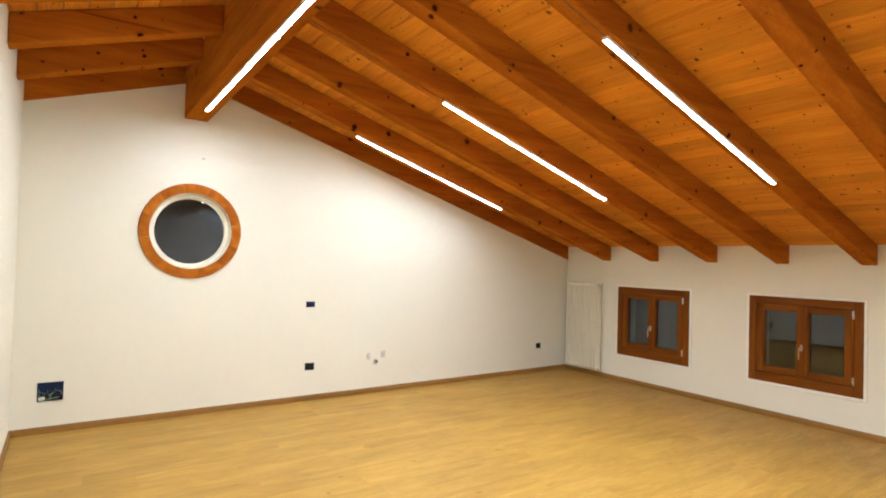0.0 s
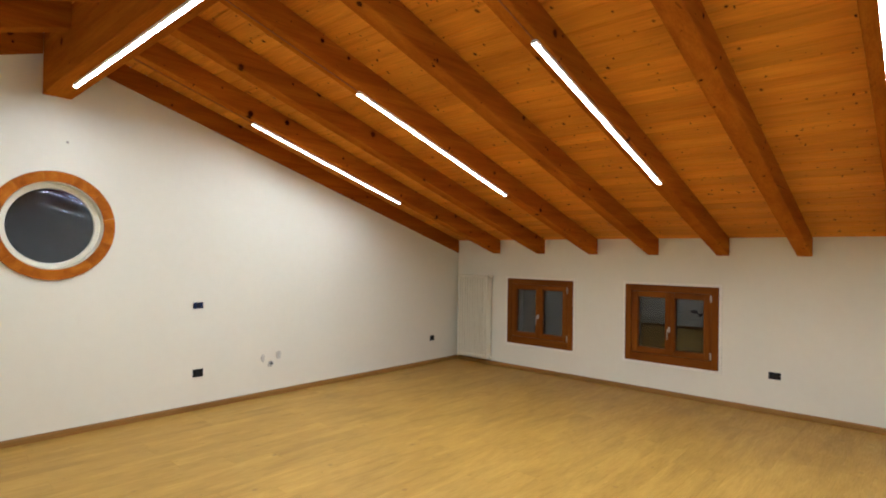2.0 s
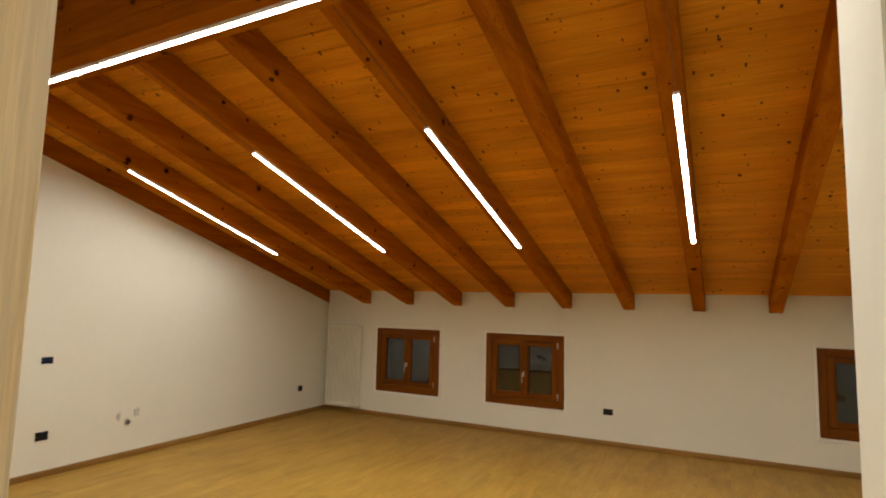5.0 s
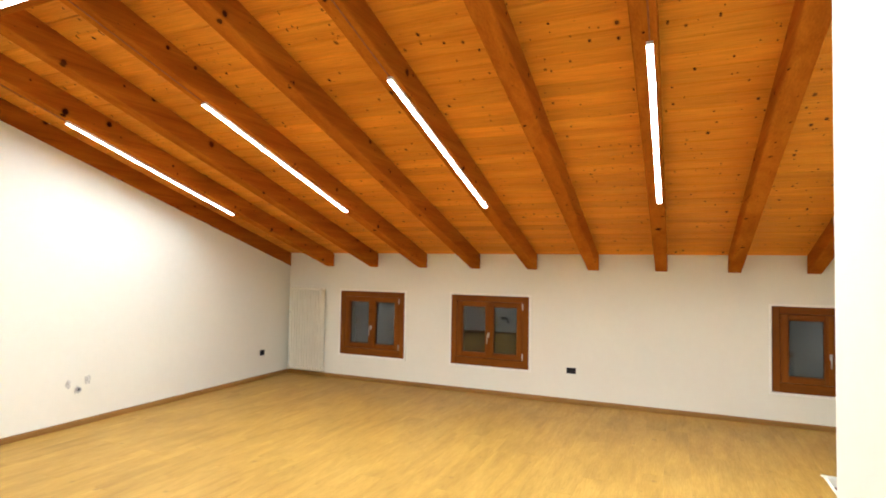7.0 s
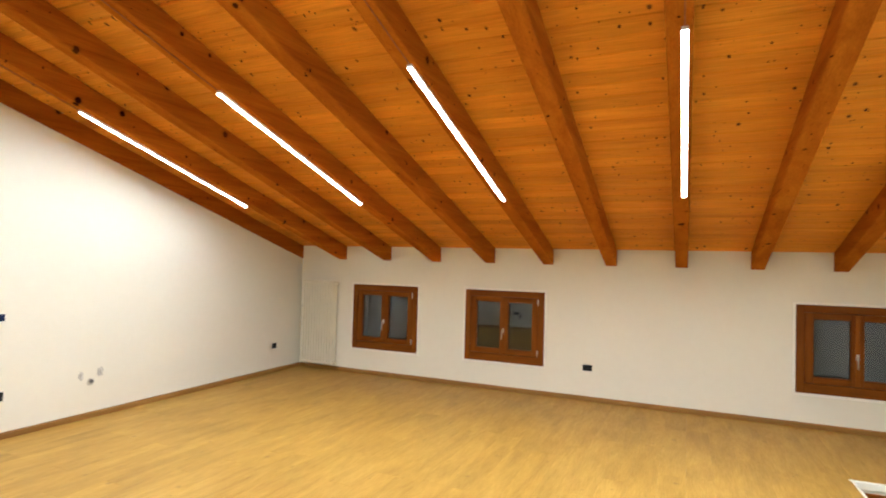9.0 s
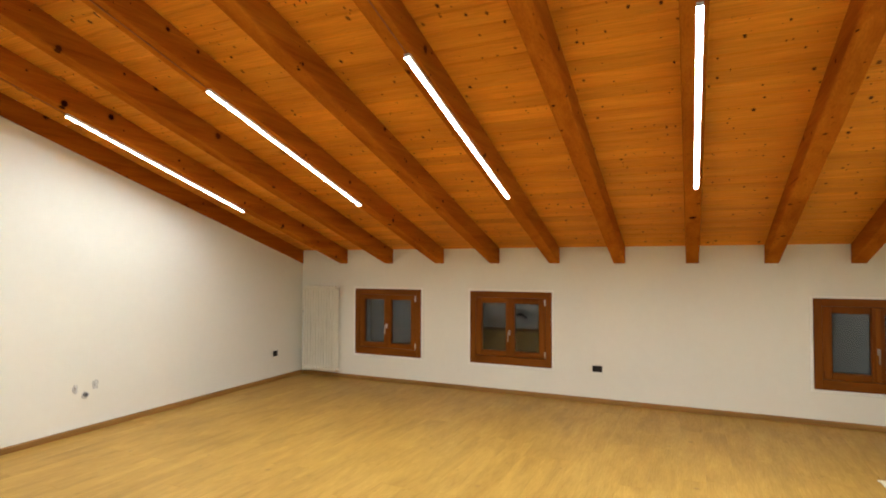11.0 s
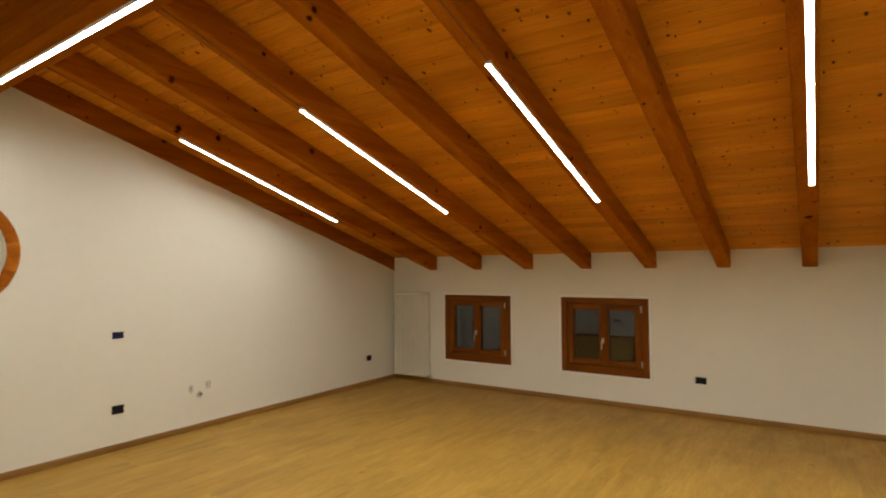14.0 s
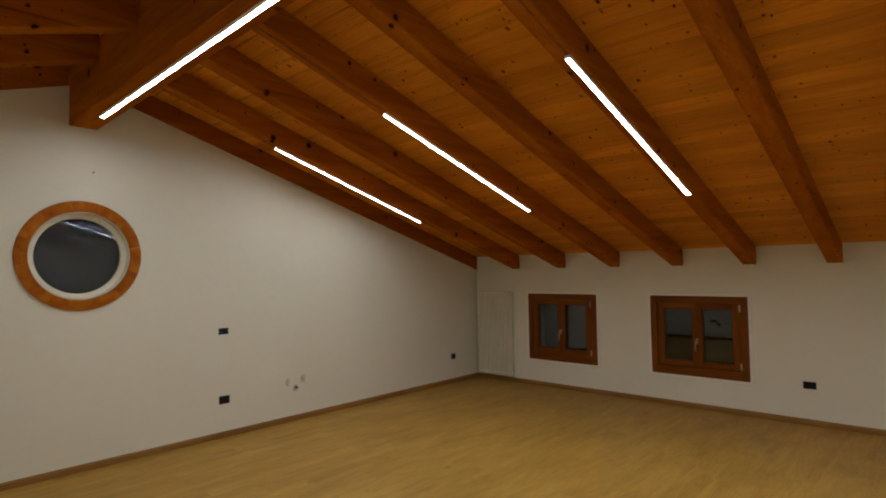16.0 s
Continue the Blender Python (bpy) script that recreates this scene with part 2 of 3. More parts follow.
# ---- mesh helpers ----
def link(name, bm, material, parent=None, label="", smooth=False):
    me = bpy.data.meshes.new(name)
    bmesh.ops.recalc_face_normals(bm, faces=bm.faces)
    bm.to_mesh(me)
    bm.free()
    me.materials.append(material)
    if smooth:
        for p in me.polygons:
            p.use_smooth = True
    ob = new(name, me)
    if parent:
        ob.parent = parent
    if label:
        ob["label"] = label
    return ob


def part(name, bm, material, parent, label="", smooth=False):
    return link(name, bm, material, parent, label, smooth)


def thing(name, label, category, group="", at=(0, 0, 0), kind=""):
    ob = new(name)
    ob.location = at
    return tagged(ob, label, category, group, kind)


def box(x0, x1, y0, y1, z0, z1, bevel=0.0, bm=None, segs=1):
    b = bmesh.new()
    vs = [b.verts.new((x, y, z)) for x in (x0, x1) for y in (y0, y1) for z in (z0, z1)]
    for q in ((0, 1, 3, 2), (4, 6, 7, 5), (0, 4, 5, 1), (2, 3, 7, 6), (0, 2, 6, 4), (1, 5, 7, 3)):
        b.faces.new([vs[i] for i in q])
    if bevel:
        bmesh.ops.recalc_face_normals(b, faces=b.faces)
        bmesh.ops.bevel(b, geom=b.edges[:], offset=bevel, segments=segs, profile=0.5, affect="EDGES")
    return join(bm, b)


def join(bm, b):
    if bm is None:
        return b
    me = bpy.data.meshes.new("tmp")
    b.to_mesh(me)
    b.free()
    bm.from_mesh(me)
    bpy.data.meshes.remove(me)
    return bm


def prism(points, axis, a0, a1, bm=None, bevel=0.0):
    """A flat outline drawn out along one axis. Outline in the two other axes, in the order x, y, z."""
    b = bmesh.new()

    def at(p, a):
        return {"x": (a, p[0], p[1]), "y": (p[0], a, p[1]), "z": (p[0], p[1], a)}[axis]

    lo = [b.verts.new(at(p, a0)) for p in points]
    hi = [b.verts.new(at(p, a1)) for p in points]
    n = len(points)
    b.faces.new(lo[::-1])
    b.faces.new(hi)
    for i in range(n):
        b.faces.new((lo[i], lo[(i + 1) % n], hi[(i + 1) % n], hi[i]))
    bmesh.ops.recalc_face_normals(b, faces=b.faces)
    if bevel:
        bmesh.ops.bevel(b, geom=b.edges[:], offset=bevel, segments=1, profile=0.5, affect="EDGES")
    return join(bm, b)


def pierced(outline, holes, axis, a0, a1):
    """A wall slab with holes: outline and holes in the two other axes."""
    b = bmesh.new()

    def at(p, a):
        return {"x": (a, p[0], p[1]), "y": (p[0], a, p[1]), "z": (p[0], p[1], a)}[axis]

    edges = []
    for loop in [outline] + holes:
        vs = [b.verts.new(at(p, a0)) for p in loop]
        edges += [b.edges.new((vs[i], vs[(i + 1) % len(vs)])) for i in range(len(vs))]
    bmesh.ops.triangle_fill(b, use_beauty=True, use_dissolve=False, edges=edges)
    r = bmesh.ops.extrude_face_region(b, geom=b.faces[:])
    d = {"x": (a1 - a0, 0, 0), "y": (0, a1 - a0, 0), "z": (0, 0, a1 - a0)}[axis]
    bmesh.ops.translate(b, verts=[v for v in r["geom"] if isinstance(v, bmesh.types.BMVert)], vec=d)
    return b


def rect(a0, a1, b0, b1):
    return [(a0, b0), (a1, b0), (a1, b1), (a0, b1)]


def circle(cx, cz, r, n=48):
    return [(cx + r * math.cos(2 * math.pi * i / n), cz + r * math.sin(2 * math.pi * i / n)) for i in range(n)]


def lathe(profile, axis="y", n=48, bm=None, a0=0.0, a1=2 * math.pi, closed=False):
    """Turn a profile of (radius, along) round an axis."""
    b = bmesh.new()
    full = abs(a1 - a0 - 2 * math.pi) < 1e-6
    count = n if full else n + 1
    rings = []
    for i in range(count):
        t = a0 + (a1 - a0) * i / n
        c, s = math.cos(t), math.sin(t)
        rings.append([b.verts.new({"y": (r * c, h, r * s), "x": (h, r * c, r * s), "z": (r * c, r * s, h)}[axis]) for r, h in profile])
    k = len(profile)
    for i in range(n):
        p, q = rings[i], rings[(i + 1) % count]
        for j in range(k if closed else k - 1):
            b.faces.new((p[j], p[(j + 1) % k], q[(j + 1) % k], q[j]))
    if not full and closed:
        b.faces.new(rings[0])
        b.faces.new(rings[-1][::-1])
    return join(bm, b)


def tube(path, r, n=8, bm=None):
    b = bmesh.new()
    pts = [Vector(p) for p in path]
    rings = []
    for i, p in enumerate(pts):
        d = (pts[min(i + 1, len(pts) - 1)] - pts[max(i - 1, 0)]).normalized()
        u = d.orthogonal().normalized()
        if rings and abs(d.dot(last)) < 0.98:
            u = (last - d * last.dot(d)).normalized()
        last = u
        w = d.cross(u)
        rings.append([b.verts.new(p + r * (u * math.cos(2 * math.pi * k / n) + w * math.sin(2 * math.pi * k / n))) for k in range(n)])
    for a, c in zip(rings, rings[1:]):
        for k in range(n):
            b.faces.new((a[k], a[(k + 1) % n], c[(k + 1) % n], c[k]))
    b.faces.new(rings[0][::-1])
    b.faces.new(rings[-1])
    return join(bm, b)


# ---- the plan ----
SLOPE = 0.305            # the long slope of the roof
SLOPE_L = 0.325          # the short slope behind the ridge
EAVE_Z = 1.567           # underside of the rafters at the eaves wall
RAFTER_H = 0.188         # upright depth of a rafter
RAFTER_W = 0.125
RIDGE_X = -5.025
LEFT_X = -6.30           # face of the wall behind the ridge
BACK_Y = -7.3
RIDGE_Z = 2.745          # underside of the ridge beam at the gable
RIDGE_RISE = 0.0190      # it rises gently away from the gable
BEAM_X0, BEAM_X1 = -5.122, -4.918
FLOOR_Z = 0.012          # top of the planks
RAFTER_Y = [0.055, -0.765, -1.478, -2.211, -2.946, -3.673, -4.395, -5.129, -5.849, -6.562]  # near faces
HOLE = (-5.7, -1.47, -7.295, -6.262)   # stairwell


def under(x):
    if x >= RIDGE_X:
        return EAVE_Z - SLOPE * x
    return EAVE_Z - SLOPE * RIDGE_X + SLOPE_L * (x - RIDGE_X)


def ridge_under(y):
    return RIDGE_Z - RIDGE_RISE * y


def board_z(x):
    return under(x) + RAFTER_H


# ---- structure ----
top = [(0.0, board_z(0) + 0.05), (RIDGE_X, board_z(RIDGE_X) + 0.05), (LEFT_X, board_z(LEFT_X) + 0.05)]
RW = (-5.025, 1.713)     # middle of the round window
gable = pierced([(LEFT_X, -0.3), (0.0, -0.3)] + top, [circle(*RW, 0.372, 64)], "y", 0.0, 0.32)
tagged(link("wall_north", gable, M_WALL), "white plastered gable wall with a round window", "wall", kind="structure")
WIN = [(-1.892, -0.902), (-3.577, -2.571), (-7.130, -6.125)]
WZ0, WZ1 = 0.360, 1.232
eave = pierced([(BACK_Y, -0.3), (0.3, -0.3), (0.3, board_z(0) + 0.05), (BACK_Y, board_z(0) + 0.05)],
               [rect(a, b, WZ0, WZ1) for a, b in WIN], "x", 0.0, 0.071)
# outside, the wall laps over the frames and leaves a smaller opening
outer = pierced([(BACK_Y, -0.3), (0.3, -0.3), (0.3, board_z(0) + 0.05), (BACK_Y, board_z(0) + 0.05)],
                [rect(a + 0.080, b - 0.080, WZ0 + 0.10, WZ1 - 0.075) for a, b in WIN], "x", 0.0735, 0.25)
tagged(link("wall_east", join(eave, outer), M_WALL), "low white plastered eaves wall with three windows", "wall", kind="structure")
DOOR = (-5.47, -4.475)
left = pierced([(BACK_Y, -0.3), (0.0, -0.3), (0.0, board_z(LEFT_X)), (BACK_Y, board_z(LEFT_X))],
               [rect(DOOR[0], DOOR[1], 0.0, 2.13)], "x", LEFT_X, LEFT_X - 0.12)
tagged(link("wall_west", left, M_WALL), "white plastered wall with a bare doorway", "wall", kind="structure")
back = prism([(LEFT_X - 0.12, -0.3), (0.3, -0.3), (0.3, board_z(0)), (RIDGE_X, board_z(RIDGE_X)), (LEFT_X - 0.12, board_z(LEFT_X))], "y", BACK_Y, BACK_Y - 0.2)
tagged(link("wall_south", back, M_WALL), "plain white plastered end wall", "wall", kind="structure")
landing = prism([(-8.3, -0.3), (-8.1, -0.3), (-8.1, 2.45), (-8.3, 2.45)], "y", -7.2, -3.0)
prism(rect(-8.1, LEFT_X - 0.12, -0.3, 2.45), "y", -3.2, -3.0, landing)
prism(rect(-8.1, LEFT_X - 0.12, -0.3, 2.45), "y", -7.2, -7.0, landing)
tagged(link("wall_landing", landing, M_WALL), "plain white walls of the landing", "wall", kind="structure")
tagged(link("ceiling_landing", box(-8.3, LEFT_X - 0.12, -7.2, -3.0, 2.45, 2.6), M_WALL), "plain white ceiling of the landing", "ceiling", kind="structure")

# a white pier under the ridge
tagged(link("pier", box(-5.40, -5.0, -5.70, -5.552, 0.0, ridge_under(-5.552) - 0.002, 0.006), M_WALL), "white plastered pier under the ridge beam", "pillar", kind="structure")

# ceiling boards in one mesh
ceil = bmesh.new()


def board(x0, x1, y0, y1):
    g = 0.0025
    x0 += g
    x1 -= g
    z0, z1 = board_z(x0), board_z(x1)
    e, h = 0.0045, 0.022
    dx = e if x1 > x0 else -e
    prof = [(x0, z0 + e), (x0 + dx, board_z(x0 + dx)), (x1 - dx, board_z(x1 - dx)), (x1, z1 + e), (x1, z1 + h), (x0, z0 + h)]
    lo = [ceil.verts.new((x, y0, z)) for x, z in prof]
    hi = [ceil.verts.new((x, y1, z)) for x, z in prof]
    ceil.faces.new(lo[::-1])
    ceil.faces.new(hi)
    for i in range(6):
        ceil.faces.new((lo[i], lo[(i + 1) % 6], hi[(i + 1) % 6], hi[i]))


rb = random.Random(4)
BW = 0.132
for x_start, x_end in ((0.3, RIDGE_X), (RIDGE_X, LEFT_X - 0.12)):
    n = int(round((x_start - x_end) / BW))
    w = (x_start - x_end) / n
    for i in range(n):
        # boards butt over the rafters
        y, k = -0.001, rb.randint(1, 4)
        while y > BACK_Y:
            y1 = RAFTER_Y[k] + RAFTER_W / 2 if k < len(RAFTER_Y) else BACK_Y
            board(x_start - (i + 1) * w, x_start - i * w, y1 + 0.0008, y - 0.0008)
            y = y1
            k += rb.randint(3, 5)
tagged(link("ceiling", ceil, M_BOARD), "pitched ceiling of orange-stained knotty spruce boards", "ceiling", kind="structure")
roof = prism([(0.3, board_z(0.3) + 0.03), (RIDGE_X, board_z(RIDGE_X) + 0.03), (LEFT_X - 0.12, board_z(LEFT_X - 0.12) + 0.03),
              (LEFT_X - 0.12, board_z(LEFT_X) + 0.15), (RIDGE_X, board_z(RIDGE_X) + 0.18), (0.3, board_z(0.3) + 0.18)], "y", BACK_Y - 0.2, 0.32)
tagged(link("roof_deck", roof, M_SCREED), "roof deck above the boards", "roof", kind="structure")


# ---- rafters and ridge ----
RTOP = board_z(RIDGE_X) - 0.045
ridge = prism([(BACK_Y, ridge_under(BACK_Y)), (-0.001, ridge_under(-0.001)), (-0.001, RTOP), (BACK_Y, RTOP)], "x", BEAM_X0, BEAM_X1, bevel=0.007)
m_ridge = wood("ridge_larch", (0.30, 0.079, 0.005), (0.42, 0.126, 0.008), (0.52, 0.178, 0.012), 0.6, "Y", knots=0.5, knot_sizes=BEAM_KNOTS, vary=0.05,
               gloss=0.0, checks=0.55)
tagged(link("ridge_beam", ridge, m_ridge), "massive brown-stained ridge beam carrying light strips", "beam")


def rafter_mesh(x0, x1):
    """A rafter from the wall at x0 to the ridge beam at x1; its near face lies at y = 0."""
    up = RAFTER_H - 0.002
    return prism([(x0, under(x0)), (x1, under(x1)), (x1, under(x1) + up), (x0, under(x0) + up)], "y", 0.0, RAFTER_W, bevel=0.006)


long_rafter = tagged(link("rafter", rafter_mesh(-0.001, BEAM_X1 + 0.001), M_BEAM), "brown-stained timber rafter of the long roof slope", "beam", "long rafters")
long_rafter.location = (0, RAFTER_Y[1], 0)
short_rafter = tagged(link("short_rafter", rafter_mesh(BEAM_X0 - 0.001, LEFT_X + 0.001), M_BEAM), "short brown-stained timber rafter behind the ridge", "beam", "short rafters")
short_rafter.location = (0, RAFTER_Y[1], 0)
for y in RAFTER_Y[2:]:
    copy_thing(long_rafter, pose(0, y, 0))
    copy_thing(short_rafter, pose(0, y, 0))
for x0, x1, kind in ((-0.001, BEAM_X1 + 0.001, "rafter"), (BEAM_X0 - 0.001, LEFT_X + 0.001, "short_rafter")):
    up = RAFTER_H - 0.002
    bm = prism([(x0, under(x0)), (x1, under(x1)), (x1, under(x1) + up), (x0, under(x0) + up)], "y", -0.012, -0.001, bevel=0.002)
    tagged(link(kind, bm, M_BEAM), "brown-stained timber rafter let into the gable wall", "beam", "long rafters" if kind == "rafter" else "short rafters")


# ---- light strips ----
TILT = math.degrees(math.atan(SLOPE))


def light_strip(length, glow):
    """A slim strip along local x, hanging below z = 0."""
    t = thing("light_strip", "slim white LED light strip, lit, screwed under a rafter", "lamp", "light strips")
    hw, h = 0.0155, 0.022
    prof = [(-hw, -0.001), (-hw, -h), (-hw + 0.0015, -h), (-hw + 0.0015, -h + 0.004), (hw - 0.0015, -h + 0.004), (hw - 0.0015, -h), (hw, -h), (hw, -0.001)]
    part("housing", prism(prof, "x", -length / 2, length / 2), M_WHITE, t, "white aluminium housing")
    part("diffuser", box(-length / 2 + 0.004, length / 2 - 0.004, -hw + 0.0017, hw - 0.0017, -h + 0.0005, -h + 0.0037), glow, t, "glowing opal diffuser")
    for s in (-1, 1):
        part("end_cap", box(s * (length / 2 - 0.002) - 0.002, s * (length / 2 - 0.002) + 0.002, -hw, hw, -h, -0.002, 0.0005), M_WHITE, t, "white end cap")
    return t


LX0, LX1 = -3.70, -1.852
LEN = (LX1 - LX0) / math.cos(math.atan(SLOPE))
LAMP_Y = (-0.678, -2.155, -3.634, -5.090, -6.520)
for y, glow in zip(LAMP_Y, M_LEDS):
    xm = (LX0 + LX1) / 2
    light_strip(LEN, glow).matrix_basis = pose(xm, y, under(xm), 0, TILT, 0)
    # cable cover from the strip's upper end to the ridge
    xc0, xc1 = LX0 - 0.005, BEAM_X1 + 0.004
    bm = prism([(xc0, under(xc0) - 0.0005), (xc1, under(xc1) - 0.0005), (xc1, under(xc1) - 0.007), (xc0, under(xc0) - 0.007)], "y", -0.0042, 0.0042, bevel=0.0012)
    cover = tagged(link("cable_cover", bm, M_COVER), "thin dark brown cable cover strip along a rafter", "cable cover", "cable covers")
    cover.location = (0, y, 0)
# the third strip is unseen, added to brighten the south end
for y0 in [-0.47 - k * (LEN + 0.006) for k in range(3)]:
    s = light_strip(LEN, M_LED_RIDGE)
    s["label"] = "slim white LED light strip, lit, under the ridge beam"
    s.matrix_basis = pose((BEAM_X0 + BEAM_X1) / 2, y0 - LEN / 2, ridge_under(y0 - LEN / 2), 0, math.degrees(math.atan(RIDGE_RISE)), 90)


# unseen lamp added on the landing to light the door jamb and pier
cl = thing("ceiling_lamp", "unseen round opal lamp added on the landing to light the jamb and pier", "lamp", at=(-7.25, -5.25, 2.449))
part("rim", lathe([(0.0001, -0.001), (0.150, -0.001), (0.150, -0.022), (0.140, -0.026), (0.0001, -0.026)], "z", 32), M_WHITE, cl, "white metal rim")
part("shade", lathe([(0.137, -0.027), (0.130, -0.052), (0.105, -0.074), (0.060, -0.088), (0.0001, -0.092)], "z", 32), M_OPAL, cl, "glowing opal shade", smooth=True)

# ---- baseboards ----
def base_profile():
    f = FLOOR_Z
    return [(0.0, f + 0.001), (0.014, f + 0.001), (0.014, f + 0.043), (0.010, f + 0.052), (0.004, f + 0.056), (0.0, f + 0.056)]


def base_x(y, x0, x1, sign):
    return prism([(y + sign * d, z) for d, z in base_profile()], "x", x0, x1)


def base_y(x, y0, y1, sign):
    return prism([(x + sign * d, z) for d, z in base_profile()], "y", y0, y1)


tagged(link("baseboard_1", base_x(-0.001, LEFT_X + 0.001, -0.001, -1), M_BASE), "brown oak baseboard along the gable wall", "baseboard", kind="structure")
tagged(link("baseboard_2", base_y(-0.001, BACK_Y, -0.016, -1), M_BASE_Y), "brown oak baseboard along the eaves wall", "baseboard", kind="structure")
tagged(link("baseboard_3", base_y(LEFT_X + 0.001, DOOR[1] + 0.09, -0.016, 1), M_BASE_Y), "brown oak baseboard along the west wall", "baseboard", kind="structure")
tagged(link("baseboard_4", base_y(LEFT_X + 0.001, BACK_Y, DOOR[0] - 0.09, 1), M_BASE_Y), "brown oak baseboard along the west wall", "baseboard", kind="structure")
tagged(link("baseboard_5", base_x(BACK_Y + 0.001, LEFT_X + 0.016, HOLE[0] - 0.05, 1), M_BASE), "brown oak baseboard along the south wall", "baseboard", kind="structure")

# ---- bare timber lining of the doorway ----
lining = thing("door_lining", "rough unpainted softwood lining of the bare doorway", "door frame", kind="structure")
for y0, y1 in ((DOOR[1] - 0.040, DOOR[1] - 0.001), (DOOR[0] + 0.001, DOOR[0] + 0.026)):
    part("jamb", box(LEFT_X - 0.130, LEFT_X + 0.008, y0, y1, FLOOR_Z + 0.001, 2.10, 0.002), M_JAMB, lining)
part("head", box(LEFT_X - 0.130, LEFT_X + 0.008, DOOR[0] + 0.001, DOOR[1] - 0.001, 2.102, 2.128, 0.002), M_JAMB, lining)


# ---- windows ----
def lever_handle(parent, y, z):
    h = part("handle", box(-0.008, 0.0, y - 0.012, y + 0.012, z - 0.030, z + 0.030, 0.003), M_METAL, parent, "satin nickel lever handle")
    bm = tube([(-0.006, y, z + 0.01), (-0.036, y, z + 0.01), (-0.044, y + 0.002, z + 0.004), (-0.046, y + 0.004, z - 0.02), (-0.046, y + 0.006, z - 0.105)], 0.0062, 10)
    part("lever", bm, M_METAL, h, smooth=True)
    return h


def bars(name, parent, x0, x1, y0, y1, z0, z1, wy, wz0, wz1, bevel):
    """Four mitre-less timbers round an opening."""
    part(name, box(x0, x1, y0, y0 + wy, z0, z1, bevel), M_WINV, parent)
    part(name, box(x0, x1, y1 - wy, y1, z0, z1, bevel), M_WINV, parent)
    part(name, box(x0 + 0.001, x1, y0 + wy, y1 - wy, z0, z0 + wz0, bevel), M_WINH, parent)
    part(name, box(x0 + 0.001, x1, y0 + wy, y1 - wy, z1 - wz1, z1, bevel), M_WINH, parent)


def casement_window(y0, y1, z0, z1, name):
    w = thing(name, "low brown-stained wooden casement window with two sashes, closed", "window", "eaves windows", kind="structure")
    g = 0.001
    y0, y1, z0, z1 = y0 + g, y1 - g, z0 + g, z1 - g
    fw = 0.068
    bars("frame_bar", w, -0.022, 0.070, y0, y1, z0, z1, fw, 0.095, 0.072, 0.004)
    # sashes set just behind the face of the frame, with a shadow gap round them
    ym = (y0 + y1) / 2
    a0, a1 = y0 + fw + 0.003, y1 - fw - 0.003
    b0, b1 = z0 + 0.098, z1 - 0.075
    for s, (p, q) in enumerate(((a0, ym - 0.004), (ym - 0.003, a1))):
        st0, st1 = (0.072, 0.048) if s == 0 else (0.048, 0.072)
        rl0, rl1 = 0.060, 0.057
        f0, f1 = -0.014, 0.050
        sash = part("sash", box(f0, f1, p, p + st0, b0, b1, 0.006, segs=2), M_WINV, w)
        part("stile", box(f0, f1, q - st1, q, b0, b1, 0.006, segs=2), M_WINV, sash)
        i0, i1 = p + st0, q - st1
        part("rail", box(f0 + 0.001, f1, i0, i1, b0, b0 + rl0, 0.006, segs=2), M_WINH, sash)
        part("rail", box(f0 + 0.001, f1, i0, i1, b1 - rl1, b1, 0.006, segs=2), M_WINH, sash)
        c0, c1 = b0 + rl0, b1 - rl1
        part("pane", box(0.022, 0.024, i0 - 0.004, i1 + 0.004, c0 - 0.004, c1 + 0.004), M_GLASS, sash, "double glazing, dark night outside").visible_shadow = False
        # glazing beads, and black seals against the glass painting in the recess shade
        e = 0.007
        for yy in (i0, i1 - e):
            part("bead", box(-0.004, 0.018, yy, yy + e, c0, c1, 0.002), M_WINV, sash)
        for zz in (c0, c1 - e):
            part("bead", box(-0.004, 0.018, i0 + e, i1 - e, zz, zz + e, 0.002), M_WINH, sash)
        r = 0.012
        for yy in (i0, i1 - r):
            part("seal", box(0.0182, 0.0218, yy, yy + r, c0, c1), M_SEAL_SHADE, sash, "black seal painting in the recess shade")
        for zz in (c0, c1 - r):
            part("seal", box(0.0182, 0.0218, i0 + r, i1 - r, zz, zz + r), M_SEAL_SHADE, sash, "black seal painting in the recess shade")
    part("cover_strip", box(-0.024, -0.0145, ym - 0.022, ym + 0.018, b0 + 0.004, b1 - 0.004, 0.004, segs=2), M_WINV, w)
    h = lever_handle(w, ym - 0.001, (z0 + z1) / 2 - 0.05)
    h.location.x = -0.0245
    # hinges
    for yy in (a0 + 0.002, a1 - 0.002):
        for zz in (b0 + 0.045, b1 - 0.045):
            bm = lathe([(0.0001, -0.036), (0.0075, -0.036), (0.0088, -0.030), (0.0088, 0.030), (0.0075, 0.036), (0.0001, 0.036)], "z", 10)
            hg = part("hinge", bm, M_METAL if yy < ym else M_WINV, w, "nickel hinge" if yy < ym else "", smooth=True)
            hg.location = (-0.026, yy, zz)
    # white stop bead let into the plaster round the frame
    for geo in ((y0 - 0.030, y0 - 0.003, z0 - 0.030, z1 + 0.030), (y1 + 0.003, y1 + 0.030, z0 - 0.030, z1 + 0.030),
                (y0 - 0.003, y1 + 0.003, z0 - 0.030, z0 - 0.003), (y0 - 0.003, y1 + 0.003, z1 + 0.003, z1 + 0.030)):
        part("trim", box(-0.014, 0.001, *geo, 0.003), M_WHITE, w, "thin white trim")
    return w


for i, (a, b) in enumerate(WIN):
    casement_window(a, b, WZ0, WZ1, "window_%d" % (i + 1))


